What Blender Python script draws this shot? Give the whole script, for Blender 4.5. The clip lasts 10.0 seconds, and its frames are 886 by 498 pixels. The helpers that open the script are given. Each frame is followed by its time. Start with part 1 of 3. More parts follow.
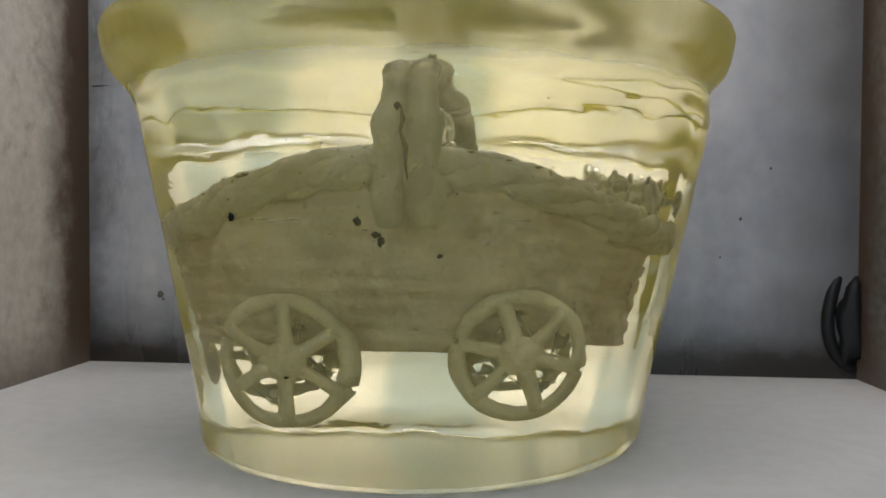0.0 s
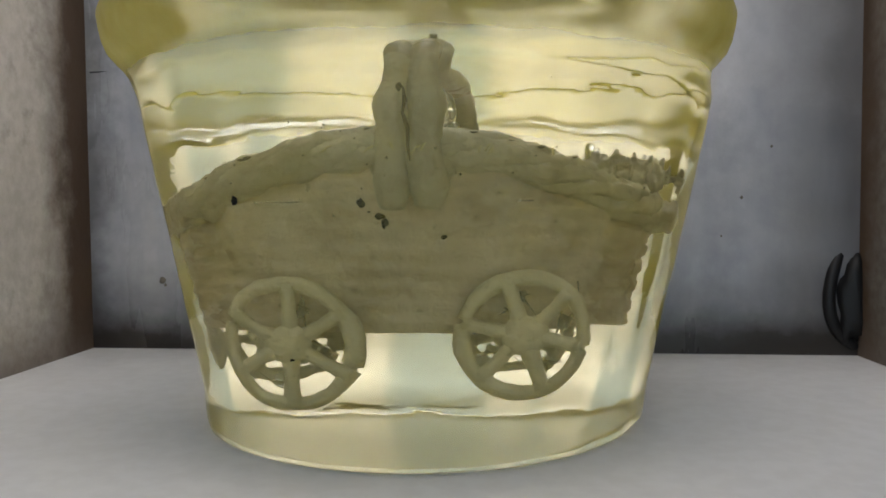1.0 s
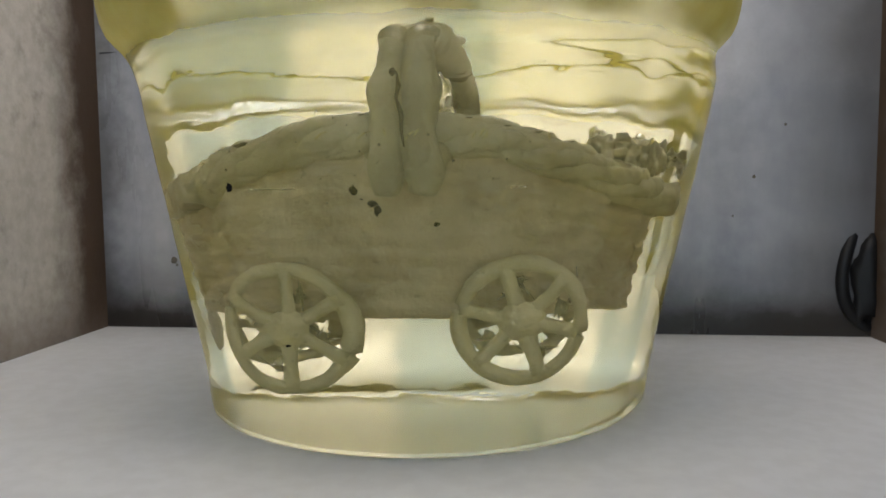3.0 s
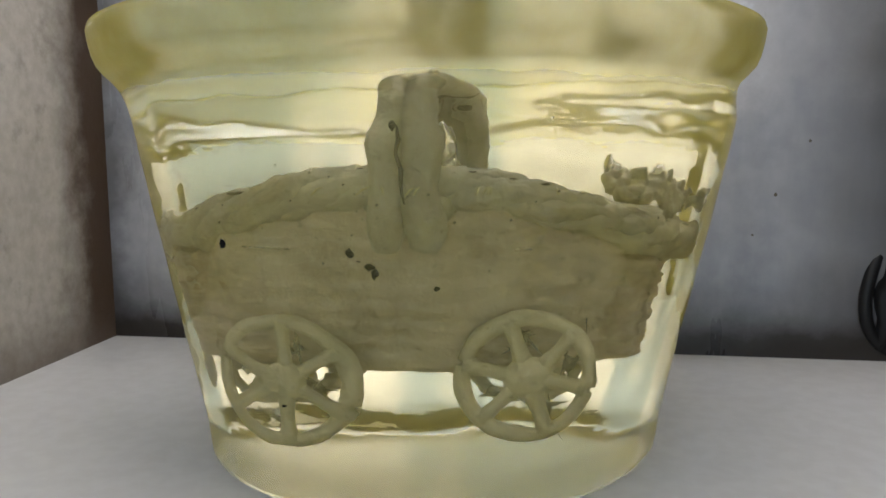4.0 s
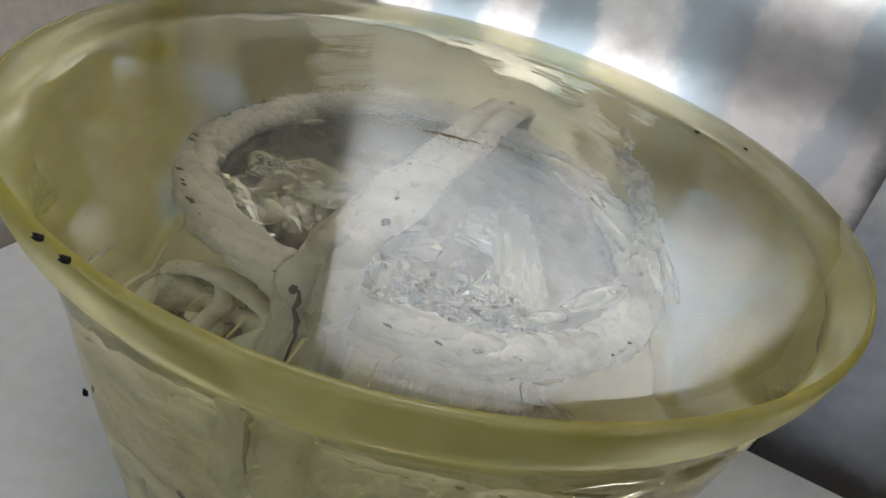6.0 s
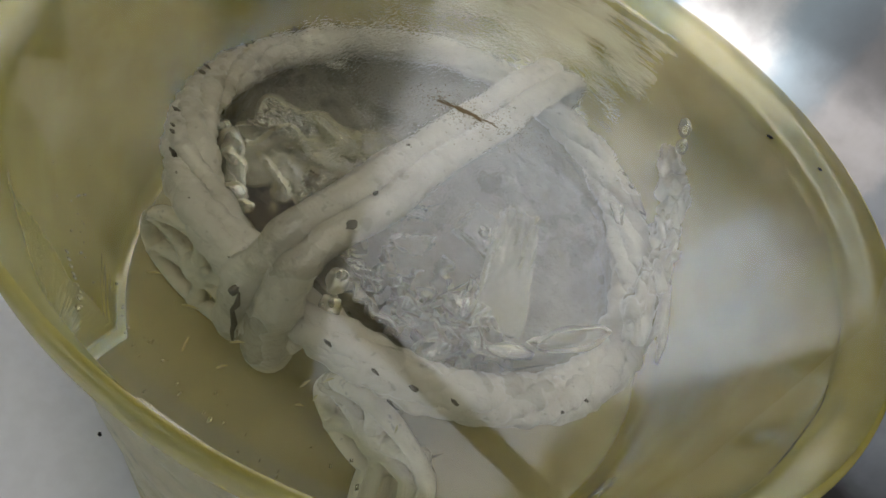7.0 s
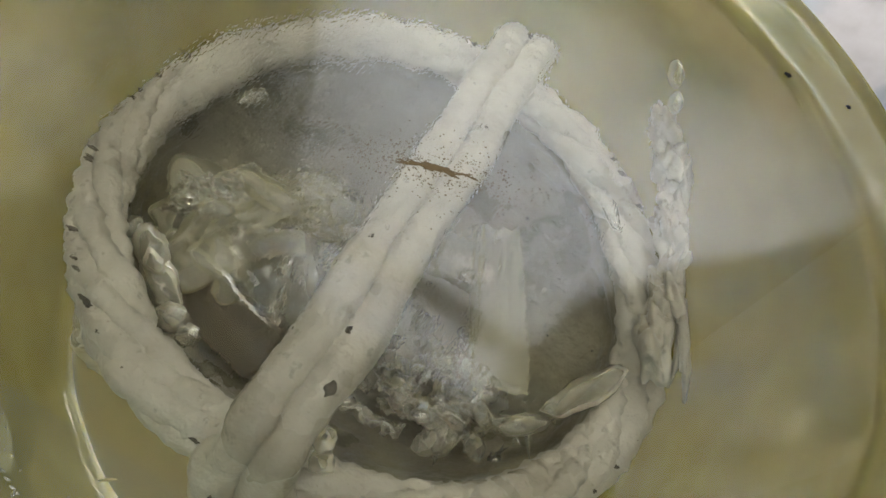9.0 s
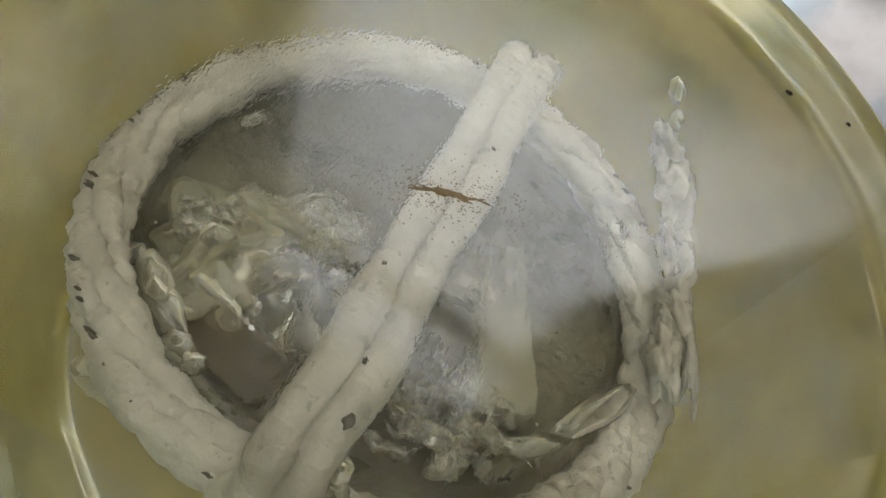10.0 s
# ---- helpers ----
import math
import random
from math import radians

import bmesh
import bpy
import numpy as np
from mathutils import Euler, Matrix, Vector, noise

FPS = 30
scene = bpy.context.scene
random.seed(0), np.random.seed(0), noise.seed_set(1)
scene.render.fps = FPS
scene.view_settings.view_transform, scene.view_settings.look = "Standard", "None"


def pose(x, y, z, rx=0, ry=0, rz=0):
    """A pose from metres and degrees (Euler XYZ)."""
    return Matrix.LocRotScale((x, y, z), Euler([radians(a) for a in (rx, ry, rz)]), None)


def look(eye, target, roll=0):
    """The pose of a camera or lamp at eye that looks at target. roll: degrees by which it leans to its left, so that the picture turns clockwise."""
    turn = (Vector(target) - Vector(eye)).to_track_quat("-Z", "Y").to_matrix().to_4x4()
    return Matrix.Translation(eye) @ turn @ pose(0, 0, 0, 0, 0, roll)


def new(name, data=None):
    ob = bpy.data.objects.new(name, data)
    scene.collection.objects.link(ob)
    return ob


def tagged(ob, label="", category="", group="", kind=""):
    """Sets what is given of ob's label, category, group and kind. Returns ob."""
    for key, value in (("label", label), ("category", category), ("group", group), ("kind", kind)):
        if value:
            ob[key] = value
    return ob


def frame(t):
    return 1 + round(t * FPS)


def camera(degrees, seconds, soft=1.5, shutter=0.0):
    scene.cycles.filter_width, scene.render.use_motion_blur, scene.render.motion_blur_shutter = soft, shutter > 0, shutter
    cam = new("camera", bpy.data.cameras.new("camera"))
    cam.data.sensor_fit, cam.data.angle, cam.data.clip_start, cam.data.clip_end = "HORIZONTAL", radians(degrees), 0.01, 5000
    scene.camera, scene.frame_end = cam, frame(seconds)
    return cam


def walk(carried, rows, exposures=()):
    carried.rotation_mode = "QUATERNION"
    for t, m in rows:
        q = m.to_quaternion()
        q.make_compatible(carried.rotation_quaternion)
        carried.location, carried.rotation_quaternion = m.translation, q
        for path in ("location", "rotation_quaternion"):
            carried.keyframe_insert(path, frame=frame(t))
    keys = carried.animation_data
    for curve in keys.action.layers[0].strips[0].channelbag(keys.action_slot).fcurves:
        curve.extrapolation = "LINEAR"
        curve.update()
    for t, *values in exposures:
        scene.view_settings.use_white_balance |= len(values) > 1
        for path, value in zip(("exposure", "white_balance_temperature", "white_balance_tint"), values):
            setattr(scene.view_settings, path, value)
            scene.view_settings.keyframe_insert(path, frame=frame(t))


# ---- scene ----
# All plan numbers are in rim radii of the resin casting; S turns them into metres.
S = 0.08
cam = camera(60.35, 10.0, soft=1.7)
ROWS = [
    (0.0, 0.2436, -2.5925, 0.6661, 3.61, -1.38, 0.35),
    (0.5, 0.2413, -2.5865, 0.6690, 3.63, -2.10, -0.07),
    (1.0, 0.2313, -2.5945, 0.6587, 3.52, -2.59, -0.41),
    (1.5, 0.2596, -2.5902, 0.6606, 3.89, -3.00, -0.46),
    (2.0, 0.2761, -2.5895, 0.6656, 4.15, -3.46, -0.35),
    (3.5, 0.3121, -2.5637, 0.7452, 5.95, -5.42, -0.58),
    (4.0, 0.3324, -2.4778, 0.8975, 6.66, -6.89, -0.24),
    (4.3, 0.3600, -2.3880, 1.0738, 7.08, -8.81, 0.15),
    (4.5, 0.3765, -2.2893, 1.2217, 7.32, -10.94, 0.72),
    (5.0, 0.4551, -2.0827, 1.6072, 10.57, -18.03, 5.56),
    (5.5, 0.5451, -1.8874, 1.7933, 13.87, -25.41, 8.60),
    (5.7, 0.5554, -1.7904, 1.8578, 15.30, -27.33, 11.10),
    (6.8, 0.6020, -1.3500, 2.1120, 20.95, -42.05, 22.95),
    (7.0, 0.5700, -1.3010, 2.1600, 20.90, -44.25, 24.75),
    (7.2, 0.5720, -1.2500, 2.1760, 22.30, -45.35, 24.45),
    (7.5, 0.5750, -1.1680, 2.1930, 24.50, -47.25, 23.90),
    (8.0, 0.4250, -1.0160, 2.2280, 20.30, -52.00, 23.20),
    (8.5, 0.2285, -0.8887, 2.2515, 11.18, -56.55, 25.27),
    (9.0, 0.1643, -0.8416, 2.2493, 5.12, -57.59, 26.59),
    (9.5, 0.1127, -0.8293, 2.2480, 3.58, -57.34, 27.29),
    (10.0, 0.0904, -0.8323, 2.2445, 2.23, -56.74, 28.39),
]
walk(cam, [(t, pose(x * S, y * S, z * S, 90 + pitch, 0, yaw) @ pose(0, 0, 0, 0, 0, roll))
           for t, x, y, z, yaw, pitch, roll in ROWS],
     exposures=[(0.0, 0.15, 6700, 10), (3.0, 0.19, 6700, 10), (3.6, 0.26, 6700, 10), (4.5, 0.15, 6600, 10), (5.5, 0.06, 6450, 9), (7.2, -0.14, 6500, 8), (8.5, 0.18, 6500, 7.5), (10.0, 0.29, 6500, 7.5)])

# ---- light ----
world = bpy.data.worlds.new("world")
scene.world = world
world.use_nodes = True
wn, wl = world.node_tree.nodes, world.node_tree.links
sky = wn.new("ShaderNodeTexSky")
sky.sky_type = "NISHITA"
sky.sun_disc = False
sky.sun_elevation = radians(35)
sky.sun_rotation = radians(20)
wl.new(sky.outputs[0], wn["Background"].inputs[0])
wn["Background"].inputs[1].default_value = 0.25


def area(name, m, w, h, watts, colour):
    d = bpy.data.lights.new(name, "AREA")
    d.shape, d.size, d.size_y, d.energy, d.color = "RECTANGLE", w * S, h * S, watts, colour
    ob = new(name, d)
    ob.matrix_world = m
    return ob


# daylight behind the whitewashed pane in the rear wall
area("window_daylight", look((0.1 * S, 1.42 * S, 2.35 * S), (0.1 * S, 0.0, 2.35 * S)), 1.85, 4.4, 3.9, (0.97, 0.985, 1.0))
# added fill from above the front, out of view, to brighten the casting's inside
area("front_fill", look((0.2 * S, -1.55 * S, 4.5 * S), (0.2 * S, 1.0 * S, 0.9 * S)), 2.6, 1.1, 0.38, (1.0, 0.96, 0.91))

# ---- materials ----


def mat(name, colour, rough=0.6, metal=0.0):
    m = bpy.data.materials.new(name)
    m.use_nodes = True
    b = m.node_tree.nodes["Principled BSDF"]
    b.inputs["Base Color"].default_value = (*colour, 1)
    b.inputs["Roughness"].default_value = rough
    b.inputs["Metallic"].default_value = metal
    return m


class G:
    """Short names for the nodes of one material."""

    def __init__(self, m):
        self.n, self.l = m.node_tree.nodes, m.node_tree.links
        self.b = self.n["Principled BSDF"]
        tc = self.n.new("ShaderNodeTexCoord")
        self.co = tc.outputs["Object"]

    def put(self, socket, v):
        if isinstance(v, bpy.types.NodeSocket):
            self.l.new(v, socket)
        else:
            socket.default_value = v

    def map(self, scale, loc=(0, 0, 0)):
        n = self.n.new("ShaderNodeMapping")
        n.inputs["Scale"].default_value = scale
        n.inputs["Location"].default_value = loc
        self.l.new(self.co, n.inputs["Vector"])
        return n.outputs[0]

    def noise(self, scale, detail=4, rough=0.55, vec=None, distort=0.0):
        n = self.n.new("ShaderNodeTexNoise")
        n.inputs["Scale"].default_value = scale
        n.inputs["Detail"].default_value = detail
        n.inputs["Roughness"].default_value = rough
        n.inputs["Distortion"].default_value = distort
        self.l.new(vec or self.co, n.inputs["Vector"])
        return n.outputs[0]

    def ramp(self, v, stops):
        n = self.n.new("ShaderNodeValToRGB")
        e = n.color_ramp.elements
        while len(e) < len(stops):
            e.new(0.5)
        for k, (pos, c) in zip(e, stops):
            k.position = pos
            k.color = (*c, 1) if isinstance(c, tuple) else (c, c, c, 1)
        self.l.new(v, n.inputs[0])
        return n.outputs[0]

    def mix(self, f, a, b, mode="MIX"):
        n = self.n.new("ShaderNodeMix")
        n.data_type, n.blend_type = "RGBA", mode
        for s, v in ((n.inputs[0], f), (n.inputs[6], a), (n.inputs[7], b)):
            self.put(s, (*v, 1) if isinstance(v, tuple) else v)
        return n.outputs[2]

    def math(self, op, a, b=0.0):
        n = self.n.new("ShaderNodeMath")
        n.operation = op
        self.put(n.inputs[0], a)
        self.put(n.inputs[1], b)
        return n.outputs[0]

    def axis(self, k):
        n = self.n.new("ShaderNodeSeparateXYZ")
        self.l.new(self.co, n.inputs[0])
        return n.outputs[k]

    def bump(self, h, strength, dist):
        n = self.n.new("ShaderNodeBump")
        n.inputs["Strength"].default_value = strength
        n.inputs["Distance"].default_value = dist
        self.l.new(h, n.inputs["Height"])
        self.l.new(n.outputs[0], self.b.inputs["Normal"])
        return n

    def colour(self, v):
        self.put(self.b.inputs["Base Color"], v)

    def rough(self, v):
        self.put(self.b.inputs["Roughness"], v)


def mat_resin(name, tint, haze, rough, ripple):
    """Resin: clear glass with a share of yellow cloudiness; the lip and the mould-marked sides are duller than the poured top."""
    m = mat(name, tint, rough)
    g = G(m)
    g.b.inputs["Transmission Weight"].default_value = 1.0
    g.b.inputs["IOR"].default_value = 1.46
    if ripple:
        g.bump(g.mix(0.22, g.noise(1.0, 2, 0.5, g.map((60, 60, 100))), g.noise(1.0, 1, 0.5, g.map((190, 190, 520)))), ripple, 0.0012)
    if not haze:
        g.b.inputs["Coat Weight"].default_value = 0.05
        g.b.inputs["Coat Roughness"].default_value = 0.03
        g.b.inputs["Coat IOR"].default_value = 1.5
        # dew in patches over the middle
        flat = g.n.new("ShaderNodeVectorMath")
        flat.operation = "LENGTH"
        g.l.new(g.map((1 / S, 1 / S, 0), (0.12, 0.02, 0)), flat.inputs[0])
        patch = g.math("MULTIPLY", g.ramp(flat.outputs["Value"], [(0.10, 1.0), (0.62, 0.0)]), g.ramp(g.noise(45, 3), [(0.36, 0.0), (0.58, 1.0)]))
        dew = g.bump(g.ramp(g.noise(1.0, 1, 0.5, g.map((2100, 900, 1))), [(0.45, 0.0), (0.62, 1.0)]), 0.2, 0.00006)
        g.l.new(g.math("MULTIPLY", patch, 0.5), dew.inputs["Strength"])
        g.rough(g.math("MULTIPLY", patch, 0.05))
    if haze:
        z = g.math("MULTIPLY", g.axis(2), 1 / S)
        share = g.ramp(g.math("DIVIDE", z, 1.3), [(0.0, 0.36), (0.05, 0.34), (0.10, haze), (0.79, haze), (0.845, 0.5)])
        g.rough(g.ramp(g.math("DIVIDE", z, 1.3), [(0.79, rough), (0.845, 0.17)]))
        c = g.ramp(g.noise(90, 4), [(0.3, (0.59, 0.485, 0.085)), (0.7, (0.69, 0.60, 0.15))])
        dif, tra = g.n.new("ShaderNodeBsdfDiffuse"), g.n.new("ShaderNodeBsdfTranslucent")
        g.l.new(c, dif.inputs[0])
        g.l.new(c, tra.inputs[0])
        m1, m2 = g.n.new("ShaderNodeMixShader"), g.n.new("ShaderNodeMixShader")
        m1.inputs[0].default_value = 0.66
        g.l.new(dif.outputs[0], m1.inputs[1])
        g.l.new(tra.outputs[0], m1.inputs[2])
        g.l.new(share, m2.inputs[0])
        g.l.new(g.b.outputs[0], m2.inputs[1])
        g.l.new(m1.outputs[0], m2.inputs[2])
        g.l.new(m2.outputs[0], g.n["Material Output"].inputs[0])
    return m


def mat_air(name, rough, milk, colour):
    """Air shut in the resin: a surface that bends light the other way, with a milky share where it is crazed."""
    m = mat(name, (1, 1, 1), 0)
    n, l = m.node_tree.nodes, m.node_tree.links
    gl = n.new("ShaderNodeBsdfGlass")
    gl.inputs["IOR"].default_value = 0.685
    gl.inputs["Roughness"].default_value = rough
    df, mx = n.new("ShaderNodeBsdfDiffuse"), n.new("ShaderNodeMixShader")
    df.inputs[0].default_value = (*colour, 1)
    mx.inputs[0].default_value = milk
    l.new(gl.outputs[0], mx.inputs[1])
    l.new(df.outputs[0], mx.inputs[2])
    l.new(mx.outputs[0], n["Material Output"].inputs[0])
    return m


def mat_plaster(name, dark, light):
    m = mat(name, light, 0.6)
    g = G(m)
    big, fine = g.noise(60, 3), g.noise(500, 4)
    c = g.ramp(big, [(0.3, dark), (0.65, light)])
    g.colour(g.mix(g.ramp(fine, [(0.30, 0.4), (0.36, 0.0)]), c, (0.2, 0.18, 0.14)))
    g.bump(g.mix(0.3, g.noise(110, 4), fine), 1.0, 0.0022)
    g.rough(g.ramp(big, [(0.35, 0.22), (0.65, 0.5)]))
    return m


def mat_shelf():
    m = mat("white_board", (0.8, 0.78, 0.77), 0.45)
    g = G(m)
    c = g.ramp(g.noise(12, 5), [(0.3, (0.76, 0.74, 0.72)), (0.7, (0.83, 0.82, 0.81))])
    g.colour(g.mix(0.15, c, g.ramp(g.noise(180, 3), [(0.4, (0.6, 0.58, 0.55)), (0.6, (0.85, 0.84, 0.83))])))
    g.rough(g.ramp(g.noise(30, 4), [(0.3, 0.35), (0.7, 0.55)]))
    g.bump(g.noise(250, 3), 0.08, 0.0005)
    return m


def mat_rear_wall():
    m = mat("blue_grey_painted_wall", (0.3, 0.31, 0.35), 0.4)
    g = G(m)
    streak = g.noise(1.0, 5, 0.6, g.map((38, 38, 7)))
    rag = g.noise(70, 5, 0.65)
    fine = g.noise(160, 4)
    c = g.ramp(streak, [(0.3, (0.27, 0.275, 0.31)), (0.5, (0.37, 0.375, 0.41)), (0.7, (0.52, 0.51, 0.51))])
    c = g.mix(g.ramp(g.noise(1.0, 4, 0.5, g.map((16, 16, 4), (0.2, 0, 0))), [(0.45, 0.0), (0.7, 0.6)]), c, (0.44, 0.41, 0.40))
    c = g.mix(0.16, c, g.ramp(fine, [(0.35, (0.16, 0.17, 0.2)), (0.65, (0.5, 0.5, 0.52))]))
    # ragged pale zone beside the window, from mid-height upwards
    up = g.math("ADD", g.math("MULTIPLY", g.axis(2), 0.25 / S), g.math("MULTIPLY", g.math("SUBTRACT", g.noise(35, 5, 0.65), 0.5), 0.10))
    side = g.ramp(g.math("MULTIPLY", g.math("ADD", g.math("MULTIPLY", g.axis(0), 1 / S), g.math("MULTIPLY", rag, 0.12)), 0.5), [(0.50, 0.0), (0.53, 1.0), (0.64, 1.0), (0.74, 0.35)])
    pale_patch = g.math("MULTIPLY", g.ramp(up, [(0.26, 0.0), (0.30, 0.85)]), side)
    c = g.mix(pale_patch, c, g.ramp(rag, [(0.35, (0.46, 0.42, 0.41)), (0.6, (0.62, 0.58, 0.57)), (0.7, (0.80, 0.79, 0.79))]))
    # darker towards both corners
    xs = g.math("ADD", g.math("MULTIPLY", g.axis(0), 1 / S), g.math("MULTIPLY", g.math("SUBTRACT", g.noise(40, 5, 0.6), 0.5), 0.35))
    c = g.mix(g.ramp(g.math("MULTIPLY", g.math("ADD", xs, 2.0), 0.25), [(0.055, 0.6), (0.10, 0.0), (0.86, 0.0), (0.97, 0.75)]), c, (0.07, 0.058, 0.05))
    # dark band along the foot, with an uneven edge
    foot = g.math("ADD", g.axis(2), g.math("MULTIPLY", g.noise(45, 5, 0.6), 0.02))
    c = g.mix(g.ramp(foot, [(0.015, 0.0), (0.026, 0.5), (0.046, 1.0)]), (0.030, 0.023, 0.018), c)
    g.colour(c)
    g.rough(g.ramp(streak, [(0.3, 0.42), (0.7, 0.22)]))
    g.bump(g.mix(0.5, streak, fine), 0.35, 0.0012)
    return m


def mat_side_wall(name, a, b):
    m = mat(name, a, 0.7)
    g = G(m)
    c = g.ramp(g.noise(1.0, 5, 0.6, g.map((30, 30, 9))), [(0.3, a), (0.7, b)])
    c = g.mix(g.ramp(g.noise(60, 6, 0.65), [(0.55, 0.0), (0.72, 0.7)]), c, (0.16, 0.12, 0.09))
    c = g.mix(0.2, c, g.ramp(g.noise(260, 3), [(0.35, (0.2, 0.18, 0.15)), (0.65, (0.6, 0.57, 0.52))]))
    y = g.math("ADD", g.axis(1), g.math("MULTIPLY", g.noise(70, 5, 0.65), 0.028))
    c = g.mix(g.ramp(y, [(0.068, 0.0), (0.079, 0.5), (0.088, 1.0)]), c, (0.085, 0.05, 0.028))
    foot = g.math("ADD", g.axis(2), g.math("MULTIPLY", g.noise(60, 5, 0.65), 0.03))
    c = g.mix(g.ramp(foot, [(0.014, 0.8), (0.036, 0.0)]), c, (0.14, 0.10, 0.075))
    g.colour(c)
    g.bump(g.noise(120, 5), 0.4, 0.0015)
    return m


def mat_pane():
    """Glass brushed with whitewash in broad upright strokes; the daylight behind shows through."""
    m = mat("whitewashed_glass", (0.75, 0.75, 0.75), 0.3)
    g = G(m)
    rag, fine = g.noise(55, 5, 0.65), g.noise(160, 4)
    x = g.math("ADD", g.math("MULTIPLY", g.axis(0), 1 / S), g.math("MULTIPLY", g.math("SUBTRACT", rag, 0.5), 0.22))
    z = g.math("MULTIPLY", g.axis(2), 1 / S)
    wave = g.n.new("ShaderNodeTexWave")
    wave.wave_type, wave.bands_direction = "BANDS", "X"
    wave.inputs["Scale"].default_value = 0.66
    wave.inputs["Distortion"].default_value = 6.5
    wave.inputs["Detail"].default_value = 3
    wave.inputs["Detail Scale"].default_value = 1.2
    wave.inputs["Phase Offset"].default_value = 1.0
    cv = g.n.new("ShaderNodeCombineXYZ")
    g.put(cv.inputs[0], x)
    g.put(cv.inputs[2], g.math("MULTIPLY", z, 0.25))
    g.l.new(cv.outputs[0], wave.inputs["Vector"])
    stroke = g.ramp(wave.outputs[1], [(0.26, 0.0), (0.52, 1.0)])
    stroke = g.math("MAXIMUM", stroke, g.ramp(g.math("MULTIPLY", z, 0.25), [(0.42, 0.0), (0.50, 0.9)]))
    pale = g.mix(stroke, (0.47, 0.51, 0.54), g.ramp(fine, [(0.3, (0.60, 0.58, 0.57)), (0.6, (0.74, 0.72, 0.71))]))
    # bluer high up: the tint of the top's reflected haze, put into the colour
    pale = g.mix(g.ramp(g.math("MULTIPLY", z, 0.25), [(0.40, 0.0), (0.47, 1.0)]), pale, g.mix(0.5, pale, (0.66, 0.69, 0.73)))
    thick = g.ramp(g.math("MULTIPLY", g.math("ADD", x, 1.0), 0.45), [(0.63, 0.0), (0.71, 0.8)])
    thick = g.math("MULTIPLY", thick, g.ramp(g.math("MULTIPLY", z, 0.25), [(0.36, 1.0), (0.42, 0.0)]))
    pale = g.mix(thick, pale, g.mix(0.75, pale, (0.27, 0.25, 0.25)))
    # strength of the backlight at each height, put into the transmitted colour
    thin = g.ramp(g.math("MULTIPLY", g.math("ADD", z, g.math("MULTIPLY", rag, 0.2)), 0.25), [(0.06, 0.72), (0.11, 0.42), (0.20, 0.36), (0.25, 0.36), (0.29, 0.45), (0.335, 0.48), (0.365, 0.25), (0.405, 0.21), (0.43, 0.32), (0.47, 0.64), (0.56, 0.85), (0.68, 0.85), (0.82, 0.75)])
    # right side darkened in the colour, to end the reflection along a leaning edge
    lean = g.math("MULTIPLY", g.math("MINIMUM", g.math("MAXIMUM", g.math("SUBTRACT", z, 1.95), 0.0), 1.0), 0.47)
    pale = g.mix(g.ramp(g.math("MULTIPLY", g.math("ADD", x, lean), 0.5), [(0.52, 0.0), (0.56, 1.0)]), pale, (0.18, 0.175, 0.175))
    tr = g.n.new("ShaderNodeBsdfTranslucent")
    g.l.new(g.mix(1.0, pale, thin, "MULTIPLY"), tr.inputs[0])
    g.colour(pale)
    mx = g.n.new("ShaderNodeMixShader")
    mx.inputs[0].default_value = 0.75
    g.l.new(g.b.outputs[0], mx.inputs[1])
    g.l.new(tr.outputs[0], mx.inputs[2])
    g.l.new(mx.outputs[0], g.n["Material Output"].inputs[0])
    g.bump(g.mix(0.5, rag, fine), 0.4, 0.0012)
    return m


RESIN = mat_resin("yellow_resin_side", (0.935, 0.90, 0.67), 0.26, 0.012, 0.15)
RESIN_TOP = mat_resin("yellow_resin_top", (0.965, 0.958, 0.85), 0.0, 0.0, 0.0)
RESIN_BASE = mat_resin("yellow_resin_base", (0.92, 0.86, 0.58), 0.3, 0.22, 0.0)
AIR = mat_air("trapped_air", 0.0, 0.12, (0.84, 0.78, 0.56))
CRAZED = mat_air("crazed_air", 0.10, 0.28, (0.66, 0.61, 0.40))
MURKY = mat_air("murky_air", 0.2, 0.55, (0.22, 0.18, 0.105))
PLASTER = mat_plaster("cream_plaster", (0.37, 0.33, 0.255), (0.60, 0.555, 0.45))
WHEEL = mat_plaster("yellowed_plaster", (0.58, 0.52, 0.38), (0.76, 0.70, 0.54))
BODY = mat_plaster("warm_brown_plaster", (0.52, 0.425, 0.32), (0.77, 0.67, 0.54))
# inside of the tub: darker grey-brown copy, its shade put into the colour
TUB = mat_plaster("shaded_tub_plaster", (0.17, 0.15, 0.09), (0.34, 0.305, 0.20))
SHELF = mat_shelf()
REAR = mat_rear_wall()
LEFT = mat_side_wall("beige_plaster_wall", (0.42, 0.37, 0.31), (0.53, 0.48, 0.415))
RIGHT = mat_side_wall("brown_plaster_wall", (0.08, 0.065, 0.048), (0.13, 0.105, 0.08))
PANE = mat_pane()
ROOM = mat("room_paint", (0.5, 0.47, 0.43), 0.8)
PIT = mat("pit_shadow", (0.15, 0.13, 0.10), 0.9)
BLACK = mat("black_grit", (0.012, 0.011, 0.01), 0.7)
for m in (BLACK, PIT):
    m.node_tree.nodes["Principled BSDF"].inputs["Specular IOR Level"].default_value = 0.05
IRON = mat("black_iron", (0.012, 0.011, 0.011), 0.55, 0.3)
WOOD = mat("brown_painted_wood", (0.17, 0.13, 0.08), 0.6)
STRAW = mat("straw", (0.58, 0.51, 0.28), 0.4)
STAIN = mat("brown_stain", (0.13, 0.085, 0.03), 0.85)

# ---- building helpers ----


